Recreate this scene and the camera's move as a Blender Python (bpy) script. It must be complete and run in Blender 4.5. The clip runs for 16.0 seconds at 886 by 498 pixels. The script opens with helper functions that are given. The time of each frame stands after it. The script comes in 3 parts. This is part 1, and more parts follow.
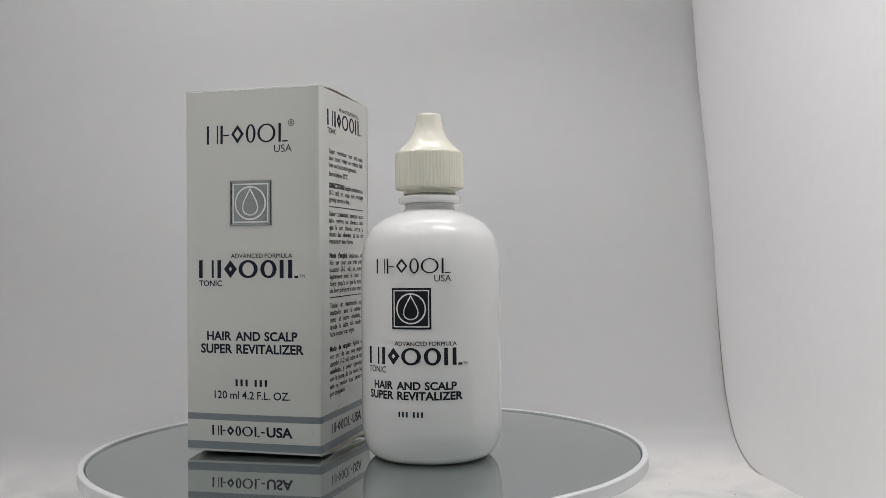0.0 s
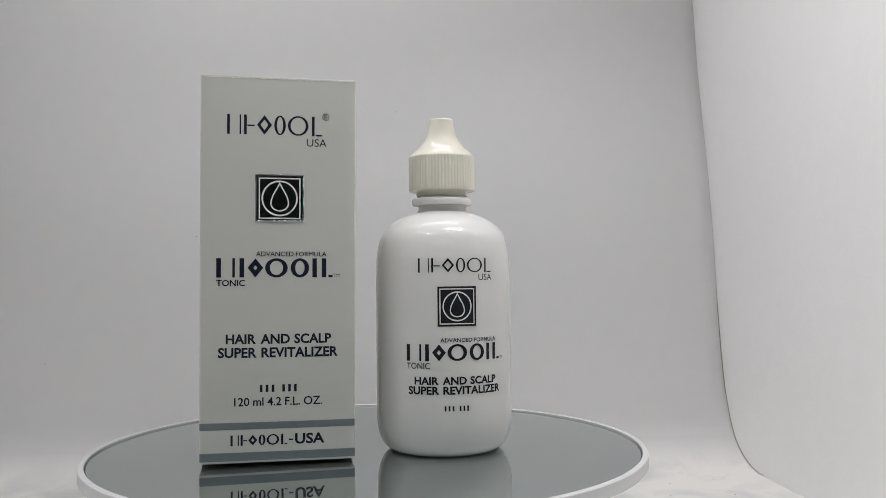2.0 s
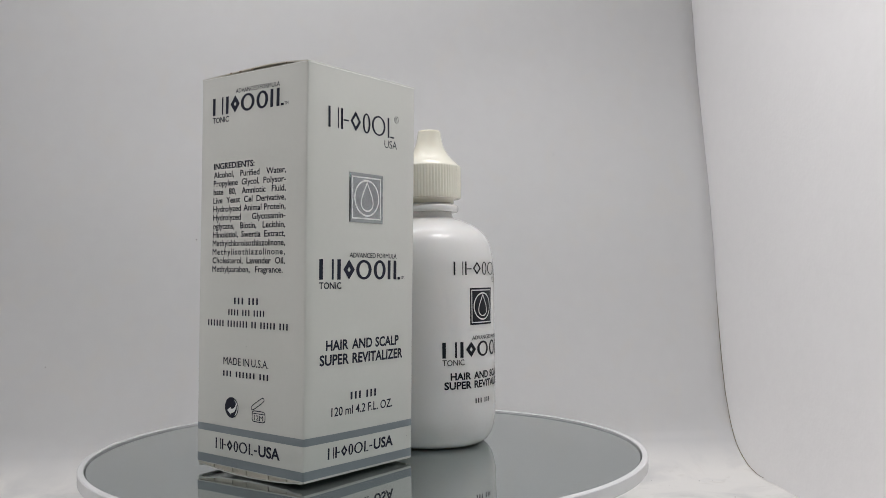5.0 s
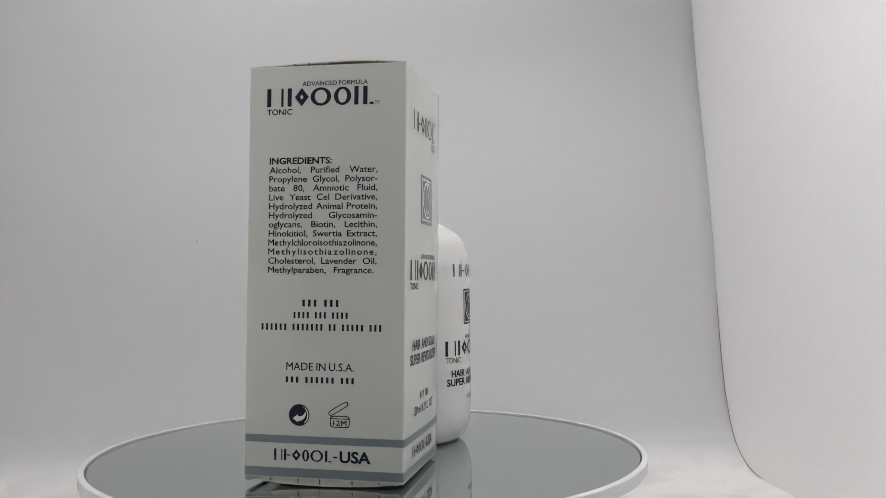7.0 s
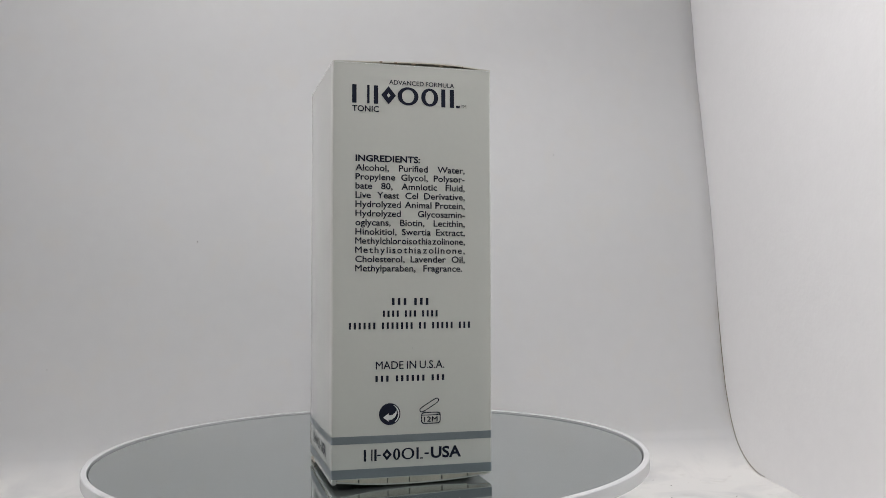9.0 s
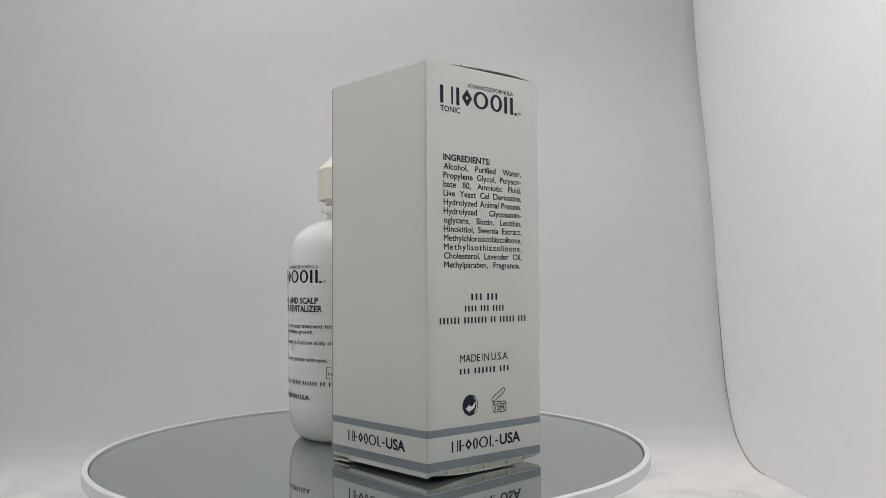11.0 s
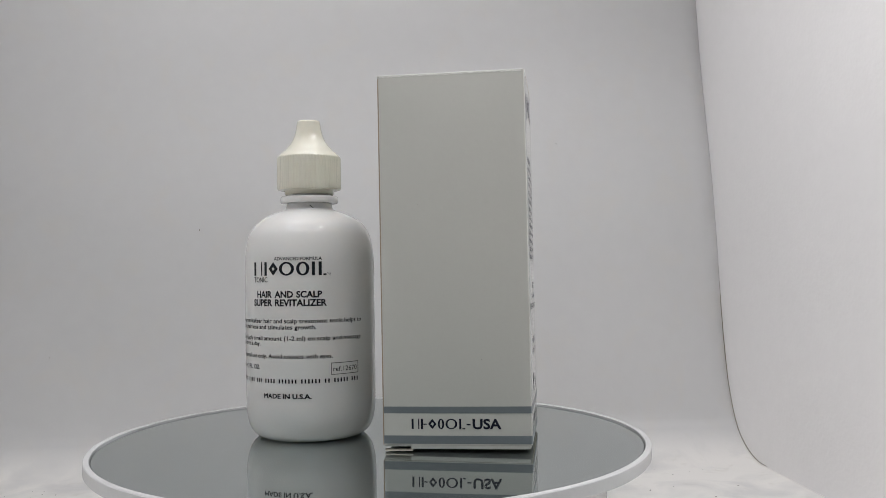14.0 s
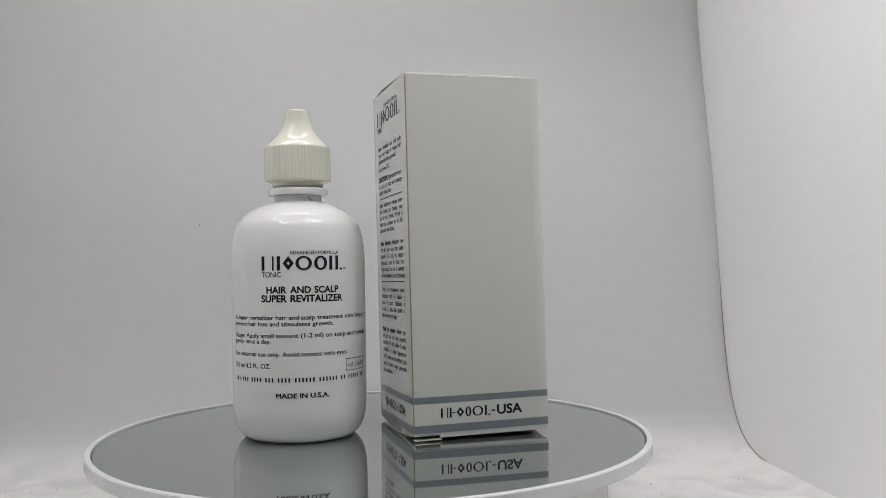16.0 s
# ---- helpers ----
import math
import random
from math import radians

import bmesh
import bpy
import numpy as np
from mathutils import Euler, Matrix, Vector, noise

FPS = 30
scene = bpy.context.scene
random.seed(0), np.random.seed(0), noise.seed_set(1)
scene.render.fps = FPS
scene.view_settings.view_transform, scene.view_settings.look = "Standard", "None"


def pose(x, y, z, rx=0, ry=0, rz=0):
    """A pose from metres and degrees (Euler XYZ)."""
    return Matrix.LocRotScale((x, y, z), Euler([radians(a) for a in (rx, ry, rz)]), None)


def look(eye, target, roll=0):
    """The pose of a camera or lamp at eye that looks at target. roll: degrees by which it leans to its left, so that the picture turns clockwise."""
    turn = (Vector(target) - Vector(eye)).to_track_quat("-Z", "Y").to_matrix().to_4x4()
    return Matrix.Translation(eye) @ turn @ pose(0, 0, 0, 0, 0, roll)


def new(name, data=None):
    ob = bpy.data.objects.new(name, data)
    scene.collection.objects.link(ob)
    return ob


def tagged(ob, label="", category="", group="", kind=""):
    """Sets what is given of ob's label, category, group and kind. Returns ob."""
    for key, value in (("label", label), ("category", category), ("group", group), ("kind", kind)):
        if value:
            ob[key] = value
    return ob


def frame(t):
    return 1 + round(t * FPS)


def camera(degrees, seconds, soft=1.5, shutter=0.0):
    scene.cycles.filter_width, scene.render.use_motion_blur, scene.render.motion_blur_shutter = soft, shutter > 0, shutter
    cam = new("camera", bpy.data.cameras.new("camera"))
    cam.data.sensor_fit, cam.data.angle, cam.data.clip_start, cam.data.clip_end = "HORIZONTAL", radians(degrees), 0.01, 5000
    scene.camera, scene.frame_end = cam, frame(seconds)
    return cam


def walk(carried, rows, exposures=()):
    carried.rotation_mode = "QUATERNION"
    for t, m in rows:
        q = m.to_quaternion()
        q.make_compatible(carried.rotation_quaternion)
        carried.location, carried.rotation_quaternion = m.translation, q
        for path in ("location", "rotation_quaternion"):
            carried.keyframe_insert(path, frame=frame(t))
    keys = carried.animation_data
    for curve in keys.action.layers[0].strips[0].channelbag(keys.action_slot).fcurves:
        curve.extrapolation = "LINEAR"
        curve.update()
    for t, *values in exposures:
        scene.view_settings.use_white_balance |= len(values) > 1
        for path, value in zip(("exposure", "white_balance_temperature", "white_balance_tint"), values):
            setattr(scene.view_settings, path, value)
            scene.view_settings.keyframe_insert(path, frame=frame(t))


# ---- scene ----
cam = camera(52.93, 16.0, soft=0.75)


def view(x, y, z, yaw, pitch, roll):
    """Camera pose: yaw to the right of +y, pitch upwards, in degrees."""
    a, b = radians(yaw), radians(pitch)
    eye = Vector((x, y, z))
    ahead = Vector((math.sin(a) * math.cos(b), math.cos(a) * math.cos(b), math.sin(b)))
    return look(eye, eye + ahead, roll)


walk(cam, [
    (0.0, view(0.0000, -0.3297, 0.0639, 4.79, 1.45, -0.61)),
    (1.0, view(-0.0001, -0.3296, 0.0638, 4.79, 1.46, -0.60)),
    (2.0, view(-0.0001, -0.3296, 0.0636, 4.79, 1.47, -0.58)),
    (3.0, view(0.0000, -0.3297, 0.0637, 4.79, 1.50, -0.58)),
    (3.5, view(0.0002, -0.3296, 0.0636, 4.76, 1.56, -0.58)),
    (4.0, view(0.0003, -0.3299, 0.0635, 4.73, 1.59, -0.60)),
    (6.5, view(0.0008, -0.3303, 0.0637, 4.69, 1.74, -0.68)),
    (7.0, view(0.0008, -0.3305, 0.0637, 4.67, 1.74, -0.69)),
    (7.5, view(0.0007, -0.3307, 0.0637, 4.67, 1.73, -0.67)),
    (8.0, view(0.0006, -0.3307, 0.0636, 4.67, 1.63, -0.69)),
    (8.5, view(0.0005, -0.3308, 0.0637, 4.70, 1.61, -0.78)),
    (9.0, view(0.0001, -0.3308, 0.0637, 4.72, 1.70, -0.92)),
    (11.5, view(-0.0007, -0.3306, 0.0645, 4.76, 1.33, -0.75)),
    (12.0, view(-0.0008, -0.3307, 0.0647, 4.77, 1.29, -0.76)),
    (12.5, view(-0.0008, -0.3310, 0.0650, 4.75, 1.46, -0.91)),
    (13.0, view(-0.0004, -0.3309, 0.0647, 4.64, 1.70, -0.91)),
    (13.5, view(0.0000, -0.3305, 0.0644, 4.60, 1.45, -0.84)),
    (14.0, view(0.0000, -0.3300, 0.0639, 4.59, 0.96, -0.80)),
    (14.5, view(-0.0002, -0.3298, 0.0637, 4.62, 0.69, -0.79)),
    (15.0, view(-0.0005, -0.3296, 0.0636, 4.64, 0.57, -0.81)),
    (15.5, view(-0.0007, -0.3296, 0.0634, 4.67, 0.62, -0.83)),
    (16.0, view(-0.0008, -0.3298, 0.0634, 4.66, 0.69, -0.82)),
], exposures=[(0.0, -0.46), (3.5, -0.40), (7.0, -0.40), (9.0, -0.33), (12.5, -0.40), (16.0, -0.43)])

# ---- sizes, metres ----
FLOOR_Z = -0.035
SIDE_X = 0.1862
W, D, H = 0.0507, 0.0503, 0.1288        # carton
R_BOTTLE = 0.0244
CARTON_AT = pose(-0.01968, 0.02752, 0, 0, 0, -56.87) @ pose(0, 0, 0, 0, 0.49, 0) @ pose(0, 0, 0, 1.03, 0, 0)
BOTTLE_AT = pose(0.00685, -0.02661, 0)

# ---- light ----
world = bpy.data.worlds.new("world")
scene.world = world
world.use_nodes = True
world.node_tree.nodes["Background"].inputs[0].default_value = (0.8, 0.9, 1.0, 1)
world.node_tree.nodes["Background"].inputs[1].default_value = 0.02


def strip_light(name, at, aim, long, wide, watts, spread=180, tint=(0.993, 0.983, 0.990)):
    lamp = bpy.data.lights.new(name, "AREA")
    lamp.shape, lamp.size, lamp.size_y = "RECTANGLE", long, wide
    lamp.energy, lamp.color, lamp.spread = watts, tint, radians(spread)
    ob = new(name, lamp)
    ob.matrix_world = look(at, aim)
    return ob


# LED strips under the tent's top, and one on its front bar above the camera
TOP_Z = 0.345
strip_light("led_strip_top", (-0.083, -0.19, TOP_Z), (-0.083, -0.1899, 0), 0.116, 0.004, 0.10, 130)
strip_light("led_strip_top", (0.083, -0.19, TOP_Z), (0.083, -0.1899, 0), 0.116, 0.004, 0.095, 130)
strip_light("led_strip_left", (-0.145, -0.12, TOP_Z), (0.07, -0.07, 0.08), 0.21, 0.024, 0.215)
strip_light("led_strip_right", (0.158, -0.10, TOP_Z), (0.157, -0.10, 0), 0.022, 0.24, 0.47, 122)
strip_light("led_strip_rear", (-0.02, 0.03, TOP_Z), (-0.02, 0.045, 0), 0.26, 0.03, 0.27)
strip_light("led_strip_front", (0.0, -0.40, 0.29), (0, 0.0, 0.05), 0.28, 0.0035, 0.08)

# ---- materials ----


def material(name, color, rough=0.5, metal=0.0, vary=0.06, scale=40.0, bump=0.0, bump_scale=400.0, coat=0.0,
             spec=0.5, sss=0.0):
    """Principled surface with colour variation at two scales and a fine relief."""
    m = bpy.data.materials.new(name)
    m.use_nodes = True
    nt = m.node_tree
    b = nt.nodes["Principled BSDF"]
    b.inputs["Roughness"].default_value = rough
    b.inputs["Metallic"].default_value = metal
    b.inputs["Coat Weight"].default_value = coat
    b.inputs["Coat Roughness"].default_value = 0.09
    b.inputs["Specular IOR Level"].default_value = spec
    if sss:
        b.inputs["Subsurface Weight"].default_value = sss
        b.inputs["Subsurface Radius"].default_value = (0.004, 0.0035, 0.003)
    co = nt.nodes.new("ShaderNodeTexCoord")
    big = nt.nodes.new("ShaderNodeTexNoise")
    big.inputs["Scale"].default_value, big.inputs["Detail"].default_value = scale, 3
    small = nt.nodes.new("ShaderNodeTexNoise")
    small.inputs["Scale"].default_value, small.inputs["Detail"].default_value = scale * 14, 2
    for n in (big, small):
        nt.links.new(co.outputs["Object"], n.inputs["Vector"])
    add = nt.nodes.new("ShaderNodeMath")
    add.operation = "ADD"
    nt.links.new(big.outputs["Fac"], add.inputs[0])
    nt.links.new(small.outputs["Fac"], add.inputs[1])
    ramp = nt.nodes.new("ShaderNodeMapRange")
    ramp.inputs["From Min"].default_value, ramp.inputs["From Max"].default_value = 0.6, 1.4
    ramp.inputs["To Min"].default_value, ramp.inputs["To Max"].default_value = 1 - vary, 1 + vary
    nt.links.new(add.outputs[0], ramp.inputs["Value"])
    mul = nt.nodes.new("ShaderNodeVectorMath")
    mul.operation = "SCALE"
    mul.inputs[0].default_value = color
    nt.links.new(ramp.outputs[0], mul.inputs["Scale"])
    nt.links.new(mul.outputs[0], b.inputs["Base Color"])
    if bump:
        relief = nt.nodes.new("ShaderNodeTexNoise")
        relief.inputs["Scale"].default_value, relief.inputs["Detail"].default_value = bump_scale, 4
        nt.links.new(co.outputs["Object"], relief.inputs["Vector"])
        bn = nt.nodes.new("ShaderNodeBump")
        bn.inputs["Strength"].default_value, bn.inputs["Distance"].default_value = bump, 0.0004
        nt.links.new(relief.outputs["Fac"], bn.inputs["Height"])
        nt.links.new(bn.outputs[0], b.inputs["Normal"])
    return m


def glow(name, strength, low, high, scale):
    """An outdoor view that gives light: foliage and pale sky in patches."""
    m = bpy.data.materials.new(name)
    m.use_nodes = True
    nt = m.node_tree
    nt.nodes.clear()
    out, em = nt.nodes.new("ShaderNodeOutputMaterial"), nt.nodes.new("ShaderNodeEmission")
    co, no, mix = nt.nodes.new("ShaderNodeTexCoord"), nt.nodes.new("ShaderNodeTexNoise"), nt.nodes.new("ShaderNodeValToRGB")
    no.inputs["Scale"].default_value, no.inputs["Detail"].default_value = scale, 5
    mix.color_ramp.elements[0].position, mix.color_ramp.elements[1].position = 0.47, 0.60
    mix.color_ramp.elements[0].color, mix.color_ramp.elements[1].color = (*low, 1), (*high, 1)
    nt.links.new(co.outputs["Object"], no.inputs["Vector"])
    nt.links.new(no.outputs["Fac"], mix.inputs[0])
    nt.links.new(mix.outputs[0], em.inputs[0])
    em.inputs[1].default_value = strength
    nt.links.new(em.outputs[0], out.inputs[0])
    return m


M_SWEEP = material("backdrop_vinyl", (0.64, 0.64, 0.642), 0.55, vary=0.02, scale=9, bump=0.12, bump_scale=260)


def stain_or_lighten(m, color, scale, low, high, amount, top=None):
    """Blotches of another colour, as stains or painted brightness, over a surface, or over its part that lies flat
    below the height top.
    """
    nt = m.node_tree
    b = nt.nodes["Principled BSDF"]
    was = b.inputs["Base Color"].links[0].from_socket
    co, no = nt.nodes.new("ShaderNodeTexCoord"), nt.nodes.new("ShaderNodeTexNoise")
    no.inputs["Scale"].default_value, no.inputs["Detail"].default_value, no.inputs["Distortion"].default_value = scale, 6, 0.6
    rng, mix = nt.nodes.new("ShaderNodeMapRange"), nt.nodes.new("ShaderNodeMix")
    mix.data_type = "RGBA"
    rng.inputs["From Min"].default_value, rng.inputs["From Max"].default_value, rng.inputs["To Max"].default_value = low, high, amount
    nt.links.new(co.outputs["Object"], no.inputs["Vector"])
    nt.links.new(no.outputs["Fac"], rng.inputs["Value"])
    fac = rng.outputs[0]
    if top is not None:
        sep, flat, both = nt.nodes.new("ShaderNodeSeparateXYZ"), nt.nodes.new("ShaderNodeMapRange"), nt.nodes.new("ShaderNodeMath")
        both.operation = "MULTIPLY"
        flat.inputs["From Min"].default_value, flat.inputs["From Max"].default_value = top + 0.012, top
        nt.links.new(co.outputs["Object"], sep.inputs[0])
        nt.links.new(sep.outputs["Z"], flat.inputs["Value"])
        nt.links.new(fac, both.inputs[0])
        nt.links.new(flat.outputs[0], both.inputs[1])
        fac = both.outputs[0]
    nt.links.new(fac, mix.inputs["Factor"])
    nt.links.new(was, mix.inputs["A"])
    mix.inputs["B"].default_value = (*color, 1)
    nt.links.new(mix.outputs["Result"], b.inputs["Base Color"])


stain_or_lighten(M_SWEEP, (0.66, 0.635, 0.595), 60, 0.52, 0.7, 0.3)
# pale marbling on the flat floor, its brighter light painted into the colour
stain_or_lighten(M_SWEEP, (0.87, 0.855, 0.83), 38, 0.22, 0.55, 1.0, -0.034)
stain_or_lighten(M_SWEEP, (0.56, 0.53, 0.47), 90, 0.62, 0.76, 0.3, -0.034)
M_SIDE = material("tent_fabric", (0.922, 0.908, 0.912), 0.7, vary=0.015, scale=12, bump=0.2, bump_scale=500)
M_BOARD = material("coated_board", (0.604, 0.604, 0.566), 0.38, vary=0.012, scale=45, bump=0.2, bump_scale=210, coat=1.0)
M_SEAM = material("brown_seam", (0.30, 0.235, 0.17), 0.8, vary=0.25, scale=200)
M_RAW = material("raw_board", (0.62, 0.58, 0.50), 0.8, vary=0.12, scale=160, bump=0.3, bump_scale=1500)
M_INK = material("navy_ink", (0.009, 0.011, 0.026), 0.5, vary=0.1, scale=200, spec=0.25)
M_BLACK = material("black_ink", (0.010, 0.012, 0.017), 0.5, vary=0.1, scale=200, spec=0.25)
M_BAND = material("grey_silver_ink", (0.22, 0.25, 0.27), 0.33, metal=0.25, vary=0.05, scale=150)
M_FOIL = material("silver_foil", (0.31, 0.33, 0.335), 0.16, metal=1.0, vary=0.12, scale=120, bump=0.8, bump_scale=260)
M_LINE = material("embossed_line", (0.74, 0.75, 0.74), 0.3, vary=0.03, scale=150)
M_FLECK = material("worn_paper", (0.9, 0.9, 0.88), 0.25, vary=0.05, scale=300, bump=0.6, bump_scale=1500)
M_BOTTLE = material("white_hdpe", (0.77, 0.765, 0.752), 0.14, vary=0.012, scale=60, bump=0.03, bump_scale=300, sss=0.3)
M_CAP = material("ivory_plastic", (0.77, 0.75, 0.65), 0.08, vary=0.015, scale=80, bump=0.03, bump_scale=500, sss=0.3)
M_RIM = material("white_abs", (0.72, 0.72, 0.73), 0.27, vary=0.02, scale=60, bump=0.03, bump_scale=400)
M_MIRROR = material("mirror_glass", (0.455, 0.497, 0.492), 0.03, metal=0.93, vary=0.012, scale=25)
M_GAP = material("dark_gap", (0.03, 0.03, 0.03), 0.6)
M_SPECK = material("grit", (0.20, 0.185, 0.165), 0.9, vary=0.3, scale=900)
M_TRIM = material("raw_vinyl_edge", (0.24, 0.21, 0.15), 0.8, vary=0.3, scale=300)
M_ROOM = material("room_paint", (0.22, 0.215, 0.21), 0.8, vary=0.08, scale=3, bump=0.1, bump_scale=80)
M_TABLE = material("table_wood", (0.16, 0.11, 0.07), 0.5, vary=0.2, scale=8, bump=0.1, bump_scale=90)
M_WINDOW = glow("garden_light", 8.0, (0.02, 0.07, 0.04), (0.78, 0.97, 0.98), 13)
M_FRAME = material("window_paint", (0.6, 0.6, 0.58), 0.5)

# ---- mesh helpers ----


def mesh_of(name, verts, faces, mat, smooth=False):
    me = bpy.data.meshes.new(name)
    me.from_pydata([tuple(v) for v in verts], [], faces)
    me.materials.append(mat)
    if smooth:
        me.polygons.foreach_set("use_smooth", [True] * len(me.polygons))
    me.update()
    return me


def part(name, data, mat, parent, label=""):
    """Links a bmesh or a mesh as one mesh object under a thing or a part."""
    if isinstance(data, bmesh.types.BMesh):
        me = bpy.data.meshes.new(name)
        data.to_mesh(me)
        data.free()
        me.materials.append(mat)
        data = me
    ob = new(name, data)
    ob.parent = parent
    if label:
        ob["label"] = label
    return ob


def box_bm(x0, x1, y0, y1, z0, z1, bevel=0.0, segments=2):
    bm = bmesh.new()
    bmesh.ops.create_cube(bm, size=1)
    for v in bm.verts:
        v.co = Vector(((x0 + x1) / 2 + v.co.x * (x1 - x0), (y0 + y1) / 2 + v.co.y * (y1 - y0), (z0 + z1) / 2 + v.co.z * (z1 - z0)))
    if bevel:
        bmesh.ops.bevel(bm, geom=bm.edges[:], offset=bevel, segments=segments, profile=0.5, affect="EDGES")
    return bm


def lathe(name, profile, mat, turns=128, ridge=None, smooth=True):
    """Turns (radius, height) pairs round z. ridge(radius, height, angle) may change the radius."""
    verts, faces = [], []
    for r, z in profile:
        for i in range(turns):
            a = 2 * math.pi * i / turns
            q = ridge(r, z, a) if ridge else r
            verts.append((q * math.cos(a), q * math.sin(a), z))
    for j in range(len(profile) - 1):
        for i in range(turns):
            k = (i + 1) % turns
            faces.append((j * turns + i, j * turns + k, (j + 1) * turns + k, (j + 1) * turns + i))
    faces.append(tuple(range(turns - 1, -1, -1)))
    last = (len(profile) - 1) * turns
    faces.append(tuple(range(last, last + turns)))
    return mesh_of(name, verts, faces, mat, smooth)


def rounded(points, steps=6):
    """Catmull-Rom curve through profile points."""
    out = []
    for i in range(len(points) - 1):
        p0, p1, p2, p3 = points[max(i - 1, 0)], points[i], points[i + 1], points[min(i + 2, len(points) - 1)]
        for s in range(steps):
            t = s / steps
            out.append(tuple(0.5 * (2 * b + (c - a) * t + (2 * a - 5 * b + 4 * c - d) * t * t + (3 * b - a - 3 * c + d) * t ** 3)
                             for a, b, c, d in zip(p0, p1, p2, p3)))
    out.append(points[-1])
    return out


# ---- printing ----
FACES = {  # reader's right, outward
    "front": (Vector((1, 0, 0)), Vector((0, -1, 0)), D / 2),
    "back": (Vector((-1, 0, 0)), Vector((0, 1, 0)), D / 2),
    "left": (Vector((0, -1, 0)), Vector((-1, 0, 0)), W / 2),
    "right": (Vector((0, 1, 0)), Vector((1, 0, 0)), W / 2),
}


BOW = {"front": 0.0011, "back": 0.0008, "left": 0.0004, "right": 0.0004}
FOOT = 0.0024


def bulge(face, x, z):
    """How far a panel swells outward at x, z."""
    half = (W if face in ("front", "back") else D) / 2
    a, b = min(abs(x) / half, 1.0), min(max((z - FOOT) / (H - FOOT), 0.0), 1.0)
    return BOW[face] * (1 - a * a) * math.sin(math.pi * b) ** 0.6


def on_carton(face):
    u, n, far = FACES[face]
    return lambda x, z, up: u * x + Vector((0, 0, z)) + n * (far + up + bulge(face, x, z))


def on_bottle(x, z, up):
    a = x / R_BOTTLE
    return Vector((math.cos(a), math.sin(a), 0)) * (R_BOTTLE + up) + Vector((0, 0, z))


GLYPHS = {}


def glyphs(text, bold):
    """Flat outline of a word in Blender's own font: vertices and faces."""
    key = (text, bold)
    if key not in GLYPHS:
        cu = bpy.data.curves.new("word", "FONT")
        cu.body, cu.resolution_u, cu.offset = text, 3, bold
        ob = new("word", cu)
        bpy.context.view_layer.update()
        me = bpy.data.meshes.new_from_object(ob.evaluated_get(bpy.context.evaluated_depsgraph_get()))
        vs = [(v.co.x, v.co.y) for v in me.vertices]
        fs = [tuple(p.vertices) for p in me.polygons]
        bpy.data.objects.remove(ob)
        bpy.data.curves.remove(cu)
        bpy.data.meshes.remove(me)
        GLYPHS[key] = (vs, fs, min(v[0] for v in vs), max(v[0] for v in vs))
    return GLYPHS[key]


CAP = max(v[1] for v in glyphs("H", 0.0)[0])


def lettering(parent, at, text, u0, u1, z, cap, mat, bold=0.0, squeeze=None, up=0.00006, name="lettering", lead=0):
    """One printed line from u0 to u1 on the base line z. With squeeze the letters keep that width and the gaps are set to fill the line.
    The first lead words are heavier."""
    pieces = text.split(" ")
    tracked = squeeze is not None and len(pieces) == 1
    words = [glyphs(w, 0.0 if "M" in w and i >= lead else bold + (0.03 if i < lead else 0)) for i, w in enumerate(pieces[0] if tracked else pieces)]
    struck = [bold > 0 and "M" in w and i >= lead for i, w in enumerate(pieces[0] if tracked else pieces)]
    scale = cap / (CAP + 2 * bold)
    z += bold * scale
    widths = [(g[3] - g[2]) * scale for g in words]
    gaps = len(words) - 1
    if squeeze is None or not gaps:
        natural = sum(widths) + gaps * 0.46 * cap
        sx = (u1 - u0) / natural
        gap = 0.46 * cap * sx
    else:
        sx = squeeze
        gap = (u1 - u0 - sum(widths) * sx) / gaps
        least = (0.1 if tracked else 0.35) * cap
        if gap < least:
            gap = least
            sx = (u1 - u0 - gap * gaps) / sum(widths)
    verts, faces, x = [], [], u0
    for (vs, fs, lo, hi), w, again in zip(words, widths, struck):
        b = 0.75 * bold
        for k, (du, dv) in enumerate(((-b, -b), (b, -b), (-b, b), (b, b)) if again else ((0.0, 0.0),)):
            base = len(verts)
            verts += [at(x + (vx - lo + du) * scale * sx, z + (vy + dv) * scale, up + 0.000004 * k) for vx, vy in vs]
            faces += [tuple(i + base for i in f) for f in fs]
        x += w * sx + gap
    return part(name, mesh_of(name, verts, faces, mat), mat, parent)


def patches(parent, at, rects, mat, up=0.00006, name="printed_bar", label=""):
    """Flat printed rectangles (u0, u1, z0, z1), each a part."""
    for u0, u1, z0, z1 in rects:
        n = max(1, int((u1 - u0) / 0.0012))
        verts = []
        for i in range(n + 1):
            u = u0 + (u1 - u0) * i / n
            verts += [at(u, z0, up), at(u, z1, up)]
        faces = [(2 * i, 2 * i + 2, 2 * i + 3, 2 * i + 1) for i in range(n)]
        part(name, mesh_of(name, verts, faces, mat), mat, parent, label)


def word_bars(parent, at, lengths, u0, u1, z, cap, mat, up=0.00006):
    """Plain upright bars in place of words: a short row of equal bars for each word length."""
    total = sum(lengths) + 0.8 * (len(lengths) - 1)
    step, x = (u1 - u0) / total, u0
    for n in lengths:
        patches(parent, at, [(x + (k + 0.22) * step, x + (k + 0.66) * step, z, z + 0.92 * cap) for k in range(n)], mat, up)
        x += (n + 0.8) * step


